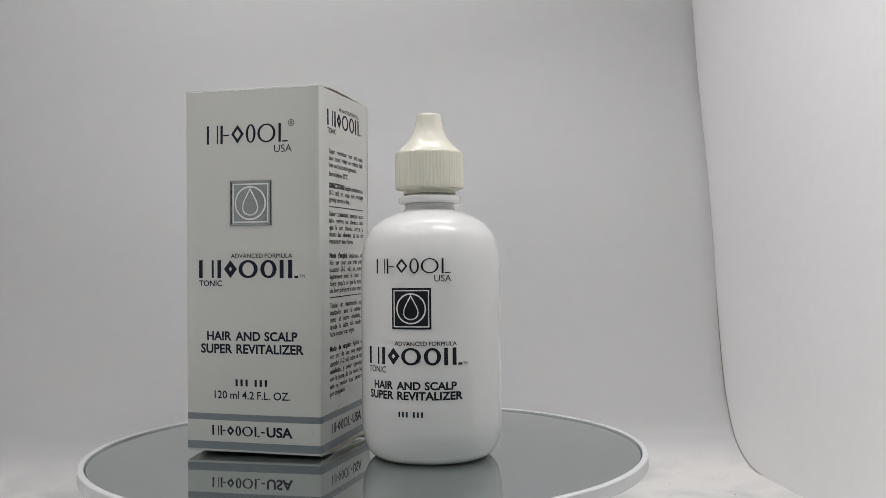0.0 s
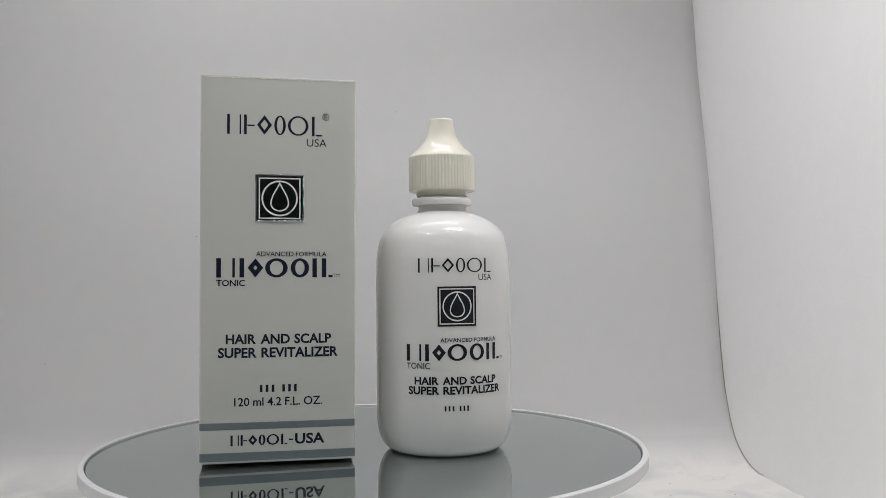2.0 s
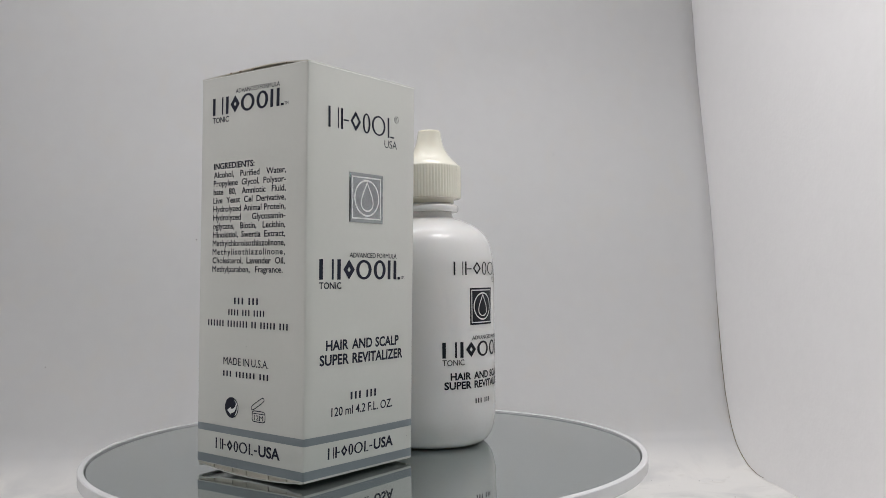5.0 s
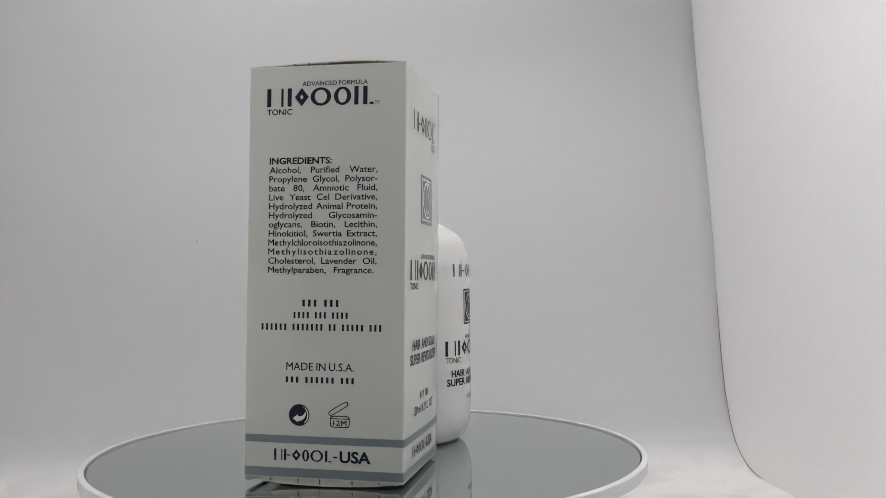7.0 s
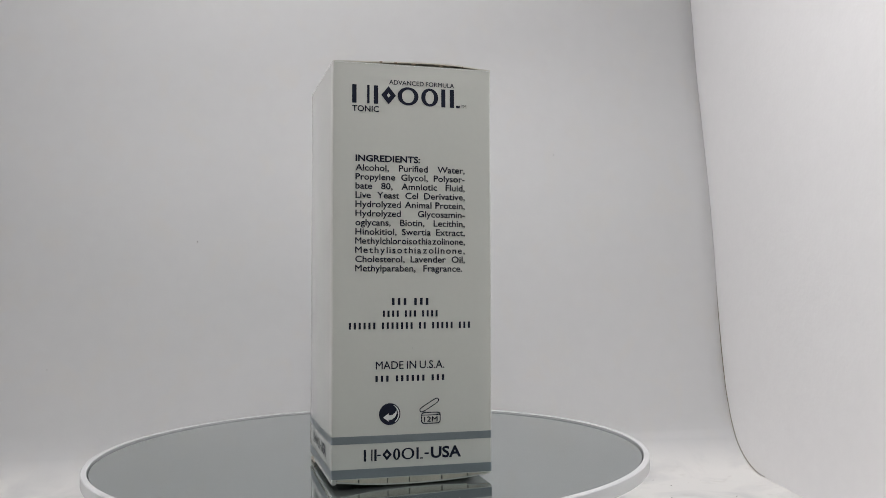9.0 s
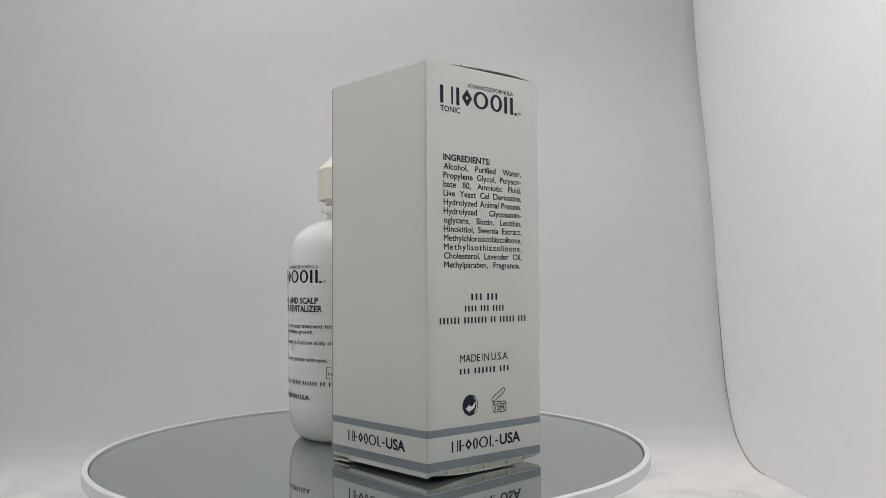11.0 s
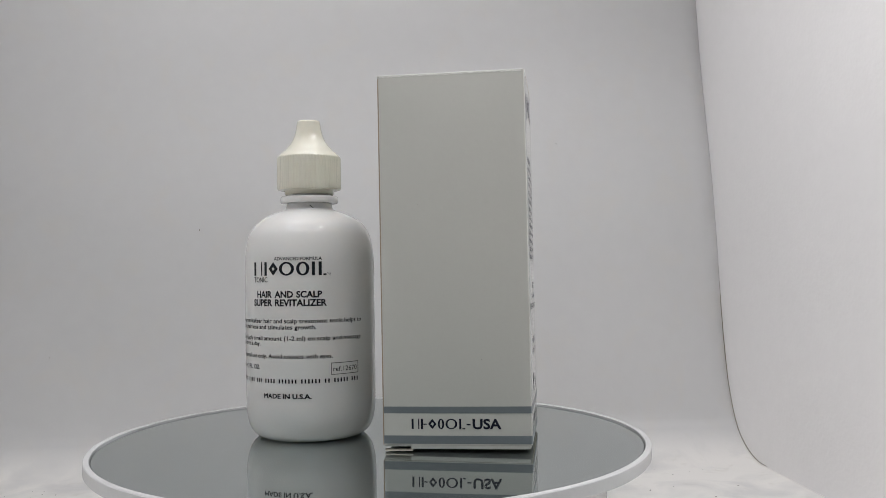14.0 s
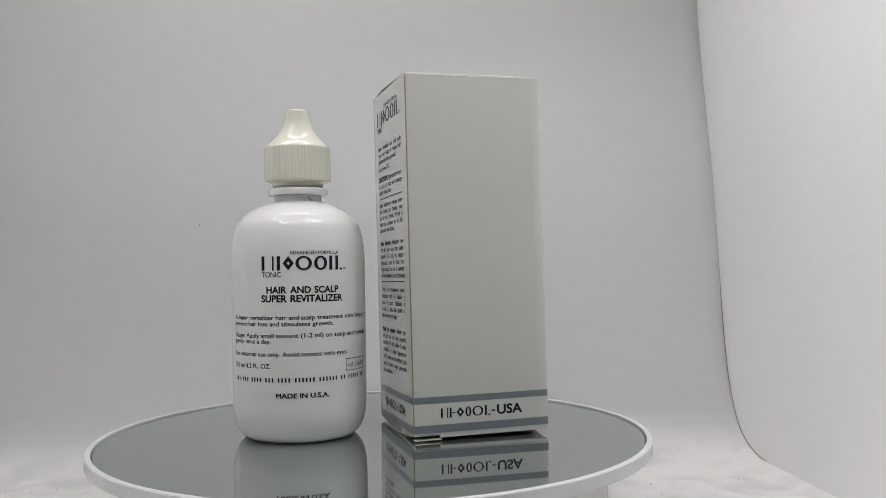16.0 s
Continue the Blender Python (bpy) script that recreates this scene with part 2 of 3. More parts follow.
def mark_bars(parent, at, cells, u0, u1, z0, z1, mat, heavy, up=0.00006):
    """A trade mark as plain shapes, one in each cell (start, end, kind), fractions of the width."""
    high, thin = z1 - z0, heavy * 0.55
    for a, b, kind in cells:
        x0, x1 = u0 + (u1 - u0) * a, u0 + (u1 - u0) * b
        cx, cz, rx, rz = (x0 + x1) / 2, (z0 + z1) / 2, (x1 - x0) / 2, high / 2
        if kind in ("oval", "lozenge"):
            n = 40 if kind == "oval" else 4
            inner_x, inner_z = (rx - heavy, rz - thin) if kind == "oval" else (rx - 1.25 * heavy, rz - 1.25 * heavy * rz / rx)
            rings = [[(cx + q * math.cos(2 * math.pi * i / n), cz + h * math.sin(2 * math.pi * i / n)) for i in range(n)]
                     for q, h in ((rx, rz), (inner_x, inner_z))]
            outline(parent, at, rings, mat, up, "mark_shape")
            continue
        rects = [(x0, x0 + min(heavy, x1 - x0), z0, z1)]
        if kind == "pair":
            rects.append((x1 - thin, x1, z0, z1))
        elif kind == "stub":
            rects.append((x0 + heavy + 0.35 * thin, x1, z0 + 0.42 * high, z0 + 0.42 * high + thin))
        elif kind == "low":
            rects.append((x0 + heavy + 0.9 * thin, x1, z0, z0 + thin))
        verts, faces = [], []
        for p, q, lo, hi in rects:
            base = len(verts)
            verts += [at(p, lo, up), at(q, lo, up), at(q, hi, up), at(p, hi, up)]
            faces.append((base, base + 1, base + 2, base + 3))
        part("mark_shape", mesh_of("mark_shape", verts, faces, mat), mat, parent)


def outline(parent, at, rings, mat, up, name, label=""):
    """A flat band between two closed curves (lists of (u, z)), or a filled shape when one is given."""
    verts, faces = [], []
    if len(rings) == 1:
        c = rings[0]
        verts = [at(x, z, up) for x, z in c]
        faces = [tuple(range(len(c)))]
    else:
        n = len(rings[0])
        verts = [at(x, z, up) for ring in rings for x, z in ring]
        faces = [(i, (i + 1) % n, n + (i + 1) % n, n + i) for i in range(n)]
    return part(name, mesh_of(name, verts, faces, mat), mat, parent, label)


def square(cx, cz, a, n=12):
    pts = []
    for (x0, z0), (x1, z1) in (((-1, -1), (1, -1)), ((1, -1), (1, 1)), ((1, 1), (-1, 1)), ((-1, 1), (-1, -1))):
        pts += [(cx + a * (x0 + (x1 - x0) * i / n), cz + a * (z0 + (z1 - z0) * i / n)) for i in range(n)]
    return pts


def circle(cx, cz, r, n=48):
    return [(cx + r * math.cos(2 * math.pi * i / n), cz + r * math.sin(2 * math.pi * i / n)) for i in range(n)]


def teardrop(cx, cz, a, grow=1.0, n=56):
    pts = []
    for i in range(n):
        s = 2 * math.pi * i / n
        x, z = math.sin(s) * abs(math.sin(s / 2)) ** 1.6, math.cos(s)
        pts.append((cx + grow * x * 0.56 * a, cz + (0.0 if grow == 1 else -0.02) * a + grow * (z * 0.63 + 0.08) * a))
    return pts


def emblem(parent, at, cx, cz, a, field, line, name_label, up, swell=0.0):
    """Square emblem: a field with a frame line, a ring and a drop. With swell the field is pressed up into a shallow dome with a bevelled rim."""
    n = 14 if swell else 10

    def on(x, z, lift):
        p, q = min(abs(x - cx) / a, 1.0), min(abs(z - cz) / a, 1.0)
        return at(x, z, lift + swell * (1 - p * p) * (1 - 0.5 * q * q))
    verts = [on(cx - a + 2 * a * i / n, cz - a + 2 * a * j / n, up) for i in range(n + 1) for j in range(n + 1)]
    m = n + 1
    faces = [(i * m + j, (i + 1) * m + j, (i + 1) * m + j + 1, i * m + j + 1) for i in range(n) for j in range(n)]
    ob = part("emblem", mesh_of("emblem", verts, faces, field, bool(swell)), field, parent, name_label)
    if swell:
        for inner, outer, z0, z1 in ((0.955, 1.0, 0.00013, 0.0), (0.90, 0.955, 0.00002, 0.00013)):
            ring = square(cx, cz, a * inner) + square(cx, cz, a * outer)
            half = len(ring) // 2
            vs = [on(x, z, up + (z0 if i < half else z1) + 0.00002) for i, (x, z) in enumerate(ring)]
            fs = [(i, (i + 1) % half, half + (i + 1) % half, half + i) for i in range(half)]
            part("bevel", mesh_of("bevel", vs, fs, field), field, ob, "bevelled foil rim")
    frame_at = 0.86 if swell else 0.90
    outline(ob, on, (square(cx, cz, a * frame_at), square(cx, cz, a * (frame_at - 0.055))), line, up + 0.00004, "frame_line")
    outline(ob, on, (circle(cx, cz, a * 0.75), circle(cx, cz, a * 0.68)), line, up + 0.00004, "ring_line")
    outline(ob, on, (teardrop(cx, cz, a), teardrop(cx, cz, a, 0.85)), line, up + 0.00005, "drop_line")
    return ob


# ---- the tent and the room ----
SWEEP = [(-0.26, -0.035), (0.0, -0.035), (0.075, -0.035), (0.0918, -0.0343), (0.104, -0.0303), (0.1136, -0.0236), (0.1187, -0.0152),
         (0.1217, -0.0045), (0.127, 0.0186), (0.1318, 0.0483), (0.1355, 0.0785), (0.1402, 0.1094), (0.1465, 0.1412), (0.153, 0.174),
         (0.158, 0.207), (0.168, 0.27), (0.18, 0.355)]


def curl(x, z):
    """The backdrop's edge bends back a little beside the side wall."""
    rise = min(1.0, max(0.0, (z + 0.02) / 0.02))
    return 0.0032 * rise * (max(0.0, x - 0.1759) / 0.01) ** 2


def build_sweep():
    line = rounded(SWEEP, 5)
    xs = [-0.2 + 0.3755 * i / 24 for i in range(25)] + [0.1755 + 0.01062 * i / 5 for i in range(1, 6)]
    verts, faces = [], []
    for y, z in line:
        for x in xs:
            lift = 0.0012 * noise.noise(Vector((x * 9, y * 9, z * 9)))
            verts.append((x, y - (lift if z > -0.02 else 0) + curl(x, z), z))
    n = len(xs)
    for j in range(len(line) - 1):
        for i in range(n - 1):
            faces.append((j * n + i, j * n + i + 1, (j + 1) * n + i + 1, (j + 1) * n + i))
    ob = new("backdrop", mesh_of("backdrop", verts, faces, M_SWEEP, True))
    thick = ob.modifiers.new("thickness", "SOLIDIFY")
    thick.thickness, thick.offset = 0.0008, -1
    crisp = ob.modifiers.new("crisp_edge", "EDGE_SPLIT")
    crisp.split_angle = radians(60)
    tagged(ob, "seamless white vinyl backdrop sweeping up from the floor", "backdrop", kind="structure")


build_sweep()


def slab(name, x0, x1, y0, y1, z0, z1, mat, label, category):
    bm = box_bm(x0, x1, y0, y1, z0, z1)
    me = bpy.data.meshes.new(name)
    bm.to_mesh(me)
    bm.free()
    me.materials.append(mat)
    return tagged(new(name, me), label, category, kind="structure")


slab("wall_right", SIDE_X, SIDE_X + 0.004, -0.125, 0.24, -0.037, 0.36, M_SIDE, "plain white fabric side wall of the photo tent", "wall")
slab("wall_left", -0.209, -0.205, -0.30, 0.24, -0.037, 0.36, M_SIDE, "plain white fabric side wall of the photo tent", "wall")
slab("wall_rear", -0.205, SIDE_X, 0.2, 0.204, -0.037, 0.36, M_SIDE, "white fabric rear wall behind the backdrop", "wall")
slab("ceiling", -0.209, SIDE_X + 0.004, -0.30, 0.24, 0.361, 0.365, M_SIDE, "white top of the photo tent above the lights", "ceiling")
slab("floor", -1.9, 1.9, -2.2, 1.6, -0.07, -0.038, M_TABLE, "dim brown wooden surface under the photo tent", "floor")
slab("wall_north", -1.9, 1.9, 1.6, 1.7, -0.07, 1.7, M_ROOM, "dim painted room wall", "wall")
slab("wall_south", -1.9, 1.9, -2.3, -2.2, -0.07, 1.7, M_ROOM, "dim painted room wall", "wall")
slab("wall_west", -2.0, -1.9, -2.3, 1.7, -0.07, 1.7, M_ROOM, "dim painted room wall", "wall")
slab("wall_east", 1.9, 2.0, -2.3, 1.7, -0.07, 1.7, M_ROOM, "dim painted room wall", "wall")
slab("ceiling_room", -2.0, 2.0, -2.3, 1.7, 1.7, 1.75, M_ROOM, "dim painted room ceiling", "ceiling")


def build_window():
    ob = new("window_1", None)
    ob.matrix_world = pose(1.89, -1.14, 0.55)
    part("pane", box_bm(-0.004, 0.0, -0.22, 0.22, -0.48, 0.48), M_WINDOW, ob, "bright pane with garden greenery beyond")
    for y0, y1, z0, z1 in ((-0.27, -0.22, -0.53, 0.53), (0.22, 0.27, -0.53, 0.53), (-0.22, 0.22, 0.48, 0.53), (-0.22, 0.22, -0.53, -0.48)):
        part("frame_bar", box_bm(-0.03, 0.006, y0, y1, z0, z1, 0.003), M_FRAME, ob)
    tagged(ob, "white framed window with garden light", "window", kind="structure")


build_window()

# ---- the turntable ----


def build_turntable():
    thing = new("turntable", None)
    tagged(thing, "round white motorised turntable with grey mirror top", "turntable")
    part("base", lathe("base", rounded([(0.080, -0.035), (0.0835, -0.0345), (0.084, -0.033), (0.084, -0.006), (0.082, -0.0045), (0.05, -0.0041)], 3), M_RIM, 96), M_RIM, thing)
    plate = part("plate", lathe("plate", [(0.0955, -0.0038), (0.09752, -0.0038), (0.09752, -0.0018), (0.0955, -0.0018)], M_GAP, 128), M_GAP, thing, "dark disc under the mirror")
    ring = [(0.0976, -0.003), (0.0976, 0.00055), (0.0978, 0.0008), (0.0986, 0.0008), (0.0994, 0.0008), (0.0997, 0.0005), (0.0997, -0.0012), (0.0997, -0.0031),
            (0.0994, -0.0035), (0.0986, -0.0036), (0.0976, -0.0036), (0.0976, -0.003)]
    me = lathe("rim", ring, M_RIM, 192)
    bm = bmesh.new()
    bm.from_mesh(me)
    bmesh.ops.delete(bm, geom=[f for f in bm.faces if len(f.verts) > 4], context="FACES")
    bm.to_mesh(me)
    bm.free()
    rim = part("rim", me, M_RIM, plate, "glossy white plastic rim")
    crisp = rim.modifiers.new("crisp_edge", "EDGE_SPLIT")
    crisp.split_angle = radians(25)
    part("mirror", lathe("mirror", [(0.0970, -0.0018), (0.0972, -0.0015), (0.0972, -0.0002), (0.0970, 0.0)], M_MIRROR, 160, smooth=False), M_MIRROR, plate, "grey tinted mirror glass disc")
    rng, vs, fs = random.Random(12), [], []
    for i in range(60):
        a, d, q = rng.uniform(0, 2 * math.pi), 0.095 * math.sqrt(rng.random()), rng.uniform(0.00006, 0.0002)
        base = len(vs)
        vs += [(d * math.cos(a) + q * math.cos(k), d * math.sin(a) + q * math.sin(k), 0.00003) for k in (0.2, 1.3, 2.5, 3.6, 5.0)]
        fs.append(tuple(range(base, base + 5)))
    tagged(part("dust", mesh_of("dust", vs, fs, M_FLECK), M_FLECK, plate, "pale dust specks on the glass"), kind="stuff")
    return thing, plate


turntable, plate = build_turntable()

# ---- the carton ----
INGREDIENTS = ["Alcohol, Purified Water,", "Propylene Glycol, Polysor-", "bate 80, Amniotic Fluid,", "Live Yeast Cel Derivative,",
               "Hydrolyzed Animal Protein,", "Hydrolyzed Glycosamin-", "oglycans, Biotin, Lecithin,", "Hinokitiol, Swertia Extract,",
               "Methylchloroisothiazolinone,", "Methylisothiazolinone,", "Cholesterol, Lavender Oil,", "Methylparaben, Fragrance."]
DIRECTIONS = [
    (106.5, 2.47, ["Super revitalizer hair and scalp", "care tonic helps to reduce hair", "loss and activate growth."]),
    (98.4, 2.47, ["Store below 30\u00b0C."]),
    (94.3, 2.47, ["DIRECTIONS: Apply small amount", "(1-2 ml) on scalp and massage", "gently once a day."]),
    (84.4, 2.43, ["Super traitement tonique pour", "faire revivre les cheveux ainsi", "que le cuir chevelu. Arr\u00eate la", "chute des cheveux et les fait", "repousser avec force."]),
    (69.6, 2.48, ["Mode d'emploi: Appliquer, une", "fois par jour une tr\u00e8s petite", "quantit\u00e9 (1-2 ml), et masser", "l\u00e9g\u00e8rement avec le bout des", "doigts jusqu'\u00e0 ce que le tonique", "aie bien p\u00e9n\u00e9tr\u00e9 le cuir chevelu."]),
    (51.9, 2.5, ["T\u00f3nico de tratamiento super", "vitalizador para el cabello y", "como el cuero cabelludo, e", "impide la caida del cabello y", "hace crecer con vigor."]),
    (36.7, 2.63, ["Modo de empleo: Aplicar una", "vez por dia una muy peque\u00f1a", "cantidad (1-2 ml) sobre el cuero", "cabelludo, y sobar ligeramente", "con la punta de los dedos hasta", "que el t\u00f3nico haya penetrado", "por completo."]),
]
LEADS = {"DIRECTIONS": 1, "Mode d'emploi": 2, "Modo de empleo": 3}
MM = 0.001
NIX = [(0.0, 0.157, "pair"), (0.196, 0.235, "bar"), (0.264, 0.398, "lozenge"), (0.414, 0.607, "oval"), (0.633, 0.793, "oval"),
       (0.822, 0.861, "bar"), (0.904, 1.0, "low")]
REX = [(0.0, 0.145, "pair"), (0.175, 0.286, "stub"), (0.31, 0.467, "lozenge"), (0.491, 0.612, "oval"), (0.634, 0.853, "oval"), (0.889, 1.0, "low")]


def product_head(parent, at, u0, u1, z, k, mat):
    """The product mark with the small lines round it, k times its size on the carton's front."""
    wide = u1 - u0
    mark_bars(parent, at, NIX, u0, u1, z, z + 6.3 * MM * k, mat, 1.5 * MM * k)
    lettering(parent, at, "ADVANCED FORMULA", u0 + 0.335 * wide, u0 + 0.945 * wide, z + 6.95 * MM * k, 1.55 * MM * k, mat, 0.01)
    lettering(parent, at, "TM", u1 + 0.3 * MM, u1 + 2.3 * MM * k, z + 0.1 * MM, 1.1 * MM * k, mat)
    lettering(parent, at, "TONIC", u0, u0 + 0.243 * wide, z - 2.85 * MM * k, 2.05 * MM * k, mat, 0.018)


def recycling_mark(parent, at, cx, cz, r):
    ob = outline(parent, at, (circle(cx, cz, r),), M_INK, 0.00006, "recycling_mark", "round two-arrow recycling mark")
    arrow = [(-0.62, -0.3), (-0.1, 0.08), (-0.1, -0.12), (0.25, -0.08), (0.5, 0.12), (0.62, 0.38), (0.66, 0.05), (0.5, -0.3), (0.2, -0.5), (-0.1, -0.52), (-0.1, -0.68)]
    outline(ob, at, ([(cx + r * x, cz + r * z) for x, z in arrow],), M_LINE, 0.0001, "pale_arrow")
    ends = [math.pi * (0.36 - 0.66 * i / 16) for i in range(17)]
    crescent = [(cx + 0.9 * r * math.cos(a), cz + 0.9 * r * math.sin(a)) for a in ends]
    crescent += [(cx + 0.78 * r * math.cos(a), cz + 0.86 * r * math.sin(a)) for a in reversed(ends)]
    outline(ob, at, (crescent,), M_LINE, 0.0001, "pale_crescent")


def jar_mark(parent, at, u0, u1, z0, z1):
    def loop(grow):
        pts, c, n = [], ((u0 + u1) / 2, (z0 + z1) / 2), 40
        for i in range(n):
            a = 2 * math.pi * i / n
            ca, sa = math.cos(a), math.sin(a)
            x = math.copysign(abs(ca) ** 0.28, ca) * ((u1 - u0) / 2 - grow)
            z = math.copysign(abs(sa) ** 0.45, sa) * ((z1 - z0) / 2 - grow)
            pts.append((c[0] + x, c[1] + z))
        return pts
    ob = outline(parent, at, (loop(0), loop(0.00028)), M_INK, 0.00006, "jar_mark", "open jar shelf-life mark")
    patches(ob, at, [(u0 + 0.0002, u1 - 0.0002, z1 - 0.00105, z1 - 0.0008)], M_INK)
    lettering(ob, at, "12M", u0 + 0.001, u1 - 0.001, z0 + 0.0006, 0.0016, M_INK, 0.012)

    def lid(grow):
        pts, n = [], 32
        c = (u0 + 0.0026, z1 + 0.0021)
        tilt = radians(31)
        for i in range(n):
            a = 2 * math.pi * i / n
            ca, sa = math.cos(a), math.sin(a)
            x = math.copysign(abs(ca) ** 0.5, ca) * (0.0035 - grow)
            z = math.copysign(abs(sa) ** 0.6, sa) * (0.00085 - grow)
            pts.append((c[0] + x * math.cos(tilt) - z * math.sin(tilt), c[1] + x * math.sin(tilt) + z * math.cos(tilt)))
        return pts
    outline(ob, at, (lid(0), lid(0.00028)), M_INK, 0.00006, "jar_lid")


def maker_line(parent, at, mat=M_INK):
    """The maker's mark between the two grey bands at the foot of a panel."""
    cells = [(a * 0.60, b * 0.60, kind) for a, b, kind in REX]
    mark_bars(parent, at, cells, -15.4 * MM, 15.1 * MM, 7.7 * MM, 11.2 * MM, mat, 0.7 * MM)
    patches(parent, at, [(3.35 * MM, 4.75 * MM, 9.0 * MM, 9.5 * MM)], mat, name="hyphen")
    lettering(parent, at, "USA", 5.4 * MM, 15.1 * MM, 7.7 * MM, 3.5 * MM, mat, 0.03)


def build_carton():
    thing = new("carton", None)
    tagged(thing, "tall white folding carton with navy print and grey bands", "carton")
    z0, z1, r, t = 2.4 * MM, H, 0.6 * MM, 0.45 * MM
    # sleeve of four swelling panels with rounded upright folds
    COLS, ROWS = 14, 22

    def ring(z, grow):
        """Outline of the sleeve at the height z, moved outward by grow."""
        pts = []
        for face, nxt in (("front", "right"), ("right", "back"), ("back", "left"), ("left", "front")):
            u, out, far = FACES[face]
            half = (W if face in ("front", "back") else D) / 2 - r
            for i in range(COLS + 1):
                x = -half + 2 * half * i / COLS
                pts.append(u * x + out * (far + grow + bulge(face, x, z)) + Vector((0, 0, z)))
            corner = u * half + out * (far - r)
            for k in (1, 2, 3):
                q = radians(22.5 * k)
                pts.append(corner + (out * math.cos(q) + FACES[nxt][1] * math.sin(q)) * (r + grow) + Vector((0, 0, z)))
        return pts

    def wall(levels, grow, flip=False):
        rings = [ring(z, grow) for z in levels]
        n = len(rings[0])
        fs = [(j * n + i, j * n + (i + 1) % n, (j + 1) * n + (i + 1) % n, (j + 1) * n + i) for j in range(len(levels) - 1) for i in range(n)]
        return [v for q in rings for v in q], [f[::-1] for f in fs] if flip else fs, n
    levels = [z0 + (z1 - z0) * j / ROWS for j in range(ROWS + 1)]
    verts, faces, n = wall(levels, 0.0)
    more, turned, n = wall(levels, -t, True)
    base = len(verts)
    verts, faces = verts + more, faces + [tuple(i + base for i in f) for f in turned]
    me = mesh_of("sleeve", verts, faces, M_BOARD, True)
    sleeve = part("sleeve", me, M_BOARD, thing, "glossy white printed board sleeve")
    for z, side in ((z1, 1), (z0, -1)):
        vs = ring(z, 0.0) + ring(z, -t)
        fs = [(i, (i + 1) % n, n + (i + 1) % n, n + i)[::side] for i in range(n)]
        part("cut_edge", mesh_of("cut_edge", vs, fs, M_RAW), M_RAW, sleeve, "raw cut board edge")

    def flap(name, heights, x_in, y0, y1, mat, label, thick=0.4 * MM, parent=thing):
        """A bowed sheet across the carton; heights run from y0 to y1."""
        line = rounded([(y0 + (y1 - y0) * i / (len(heights) - 1), h) for i, h in enumerate(heights)], 6)
        vs, fs = [], []
        for y, z in line:
            for x in (-W / 2 + x_in, W / 2 - x_in):
                vs += [(x, y, z), (x, y, z - thick)]
        for j in range(len(line) - 1):
            a, b = 4 * j, 4 * j + 4
            fs += [(a, a + 2, b + 2, b), (a + 1, b + 1, b + 3, a + 3), (a, b, b + 1, a + 1), (a + 2, a + 3, b + 3, b + 2)]
        e = 4 * (len(line) - 1)
        fs += [(0, 1, 3, 2), (e, e + 2, e + 3, e + 1)]
        return part(name, mesh_of(name, vs, fs, mat), mat, parent, label)

    flap("top_flap", [H + 0.15 * MM, H + 1.2 * MM, H + 1.15 * MM, H + 0.65 * MM, H + 0.15 * MM], 0.1 * MM, -D / 2 + 0.1 * MM, D / 2 - 0.1 * MM, M_BOARD, "slightly bowed white top flap")
    flap("flap_core", [H - 0.05 * MM, H + 1.0 * MM, H + 0.95 * MM, H + 0.45 * MM, H - 0.05 * MM], 0.02 * MM, -D / 2 + 0.2 * MM, D / 2 - 0.2 * MM, M_RAW, "raw brown edge of the top flap", 0.25 * MM)
    for y0, y1 in ((-D / 2 - 0.06 * MM, -D / 2 + 0.9 * MM), (D / 2 - 0.9 * MM, D / 2 + 0.06 * MM)):
        part("fold_edge", box_bm(-W / 2 + 0.3 * MM, W / 2 - 0.3 * MM, y0, y1, H - 0.6 * MM, H + 0.25 * MM, 0.36 * MM, 4), M_BOARD, thing, "rounded top fold")
    flap("dust_flap", [H - 1.6 * MM, H - 1.1 * MM, H - 1.4 * MM], 0.6 * MM, -D / 2 + 0.8 * MM, D / 2 - 0.8 * MM, M_RAW, "raw grey-brown inner flap")
    flap("bottom_flap", [z0 + 0.05 * MM, 1.3 * MM, 0.75 * MM, 0.7 * MM, 1.1 * MM, z0 - 0.2 * MM], 0.4 * MM, -D / 2 + 0.1 * MM, D / 2 - 0.3 * MM, M_BOARD, "bulging white bottom flap")
    part("fold_edge", box_bm(-W / 2 + 0.5 * MM, W / 2 - 9.5 * MM, D / 2 - 1.6 * MM, D / 2 - 0.12 * MM, z0 - 1.5 * MM, z0 + 0.1 * MM, 0.45 * MM, 4), M_BOARD, thing, "rounded lower fold")
    flap("lower_dust_flap", [z0 + 2.6 * MM, z0 + 2.0 * MM, z0 + 2.3 * MM], 0.6 * MM, -D / 2 + 0.8 * MM, D / 2 - 0.8 * MM, M_RAW, "raw grey-brown inner flap")
    part("corner_tab", box_bm(W / 2 - 10 * MM, W / 2 - 0.5 * MM, D / 2 - 3 * MM, D / 2 - 0.1 * MM, 0.25 * MM, 0.65 * MM), M_RAW, thing, "raw cut edge of a tucked tab")
    # raw edges of the tucked flaps behind the gaps at both ends, cracked across
    rng = random.Random(21)
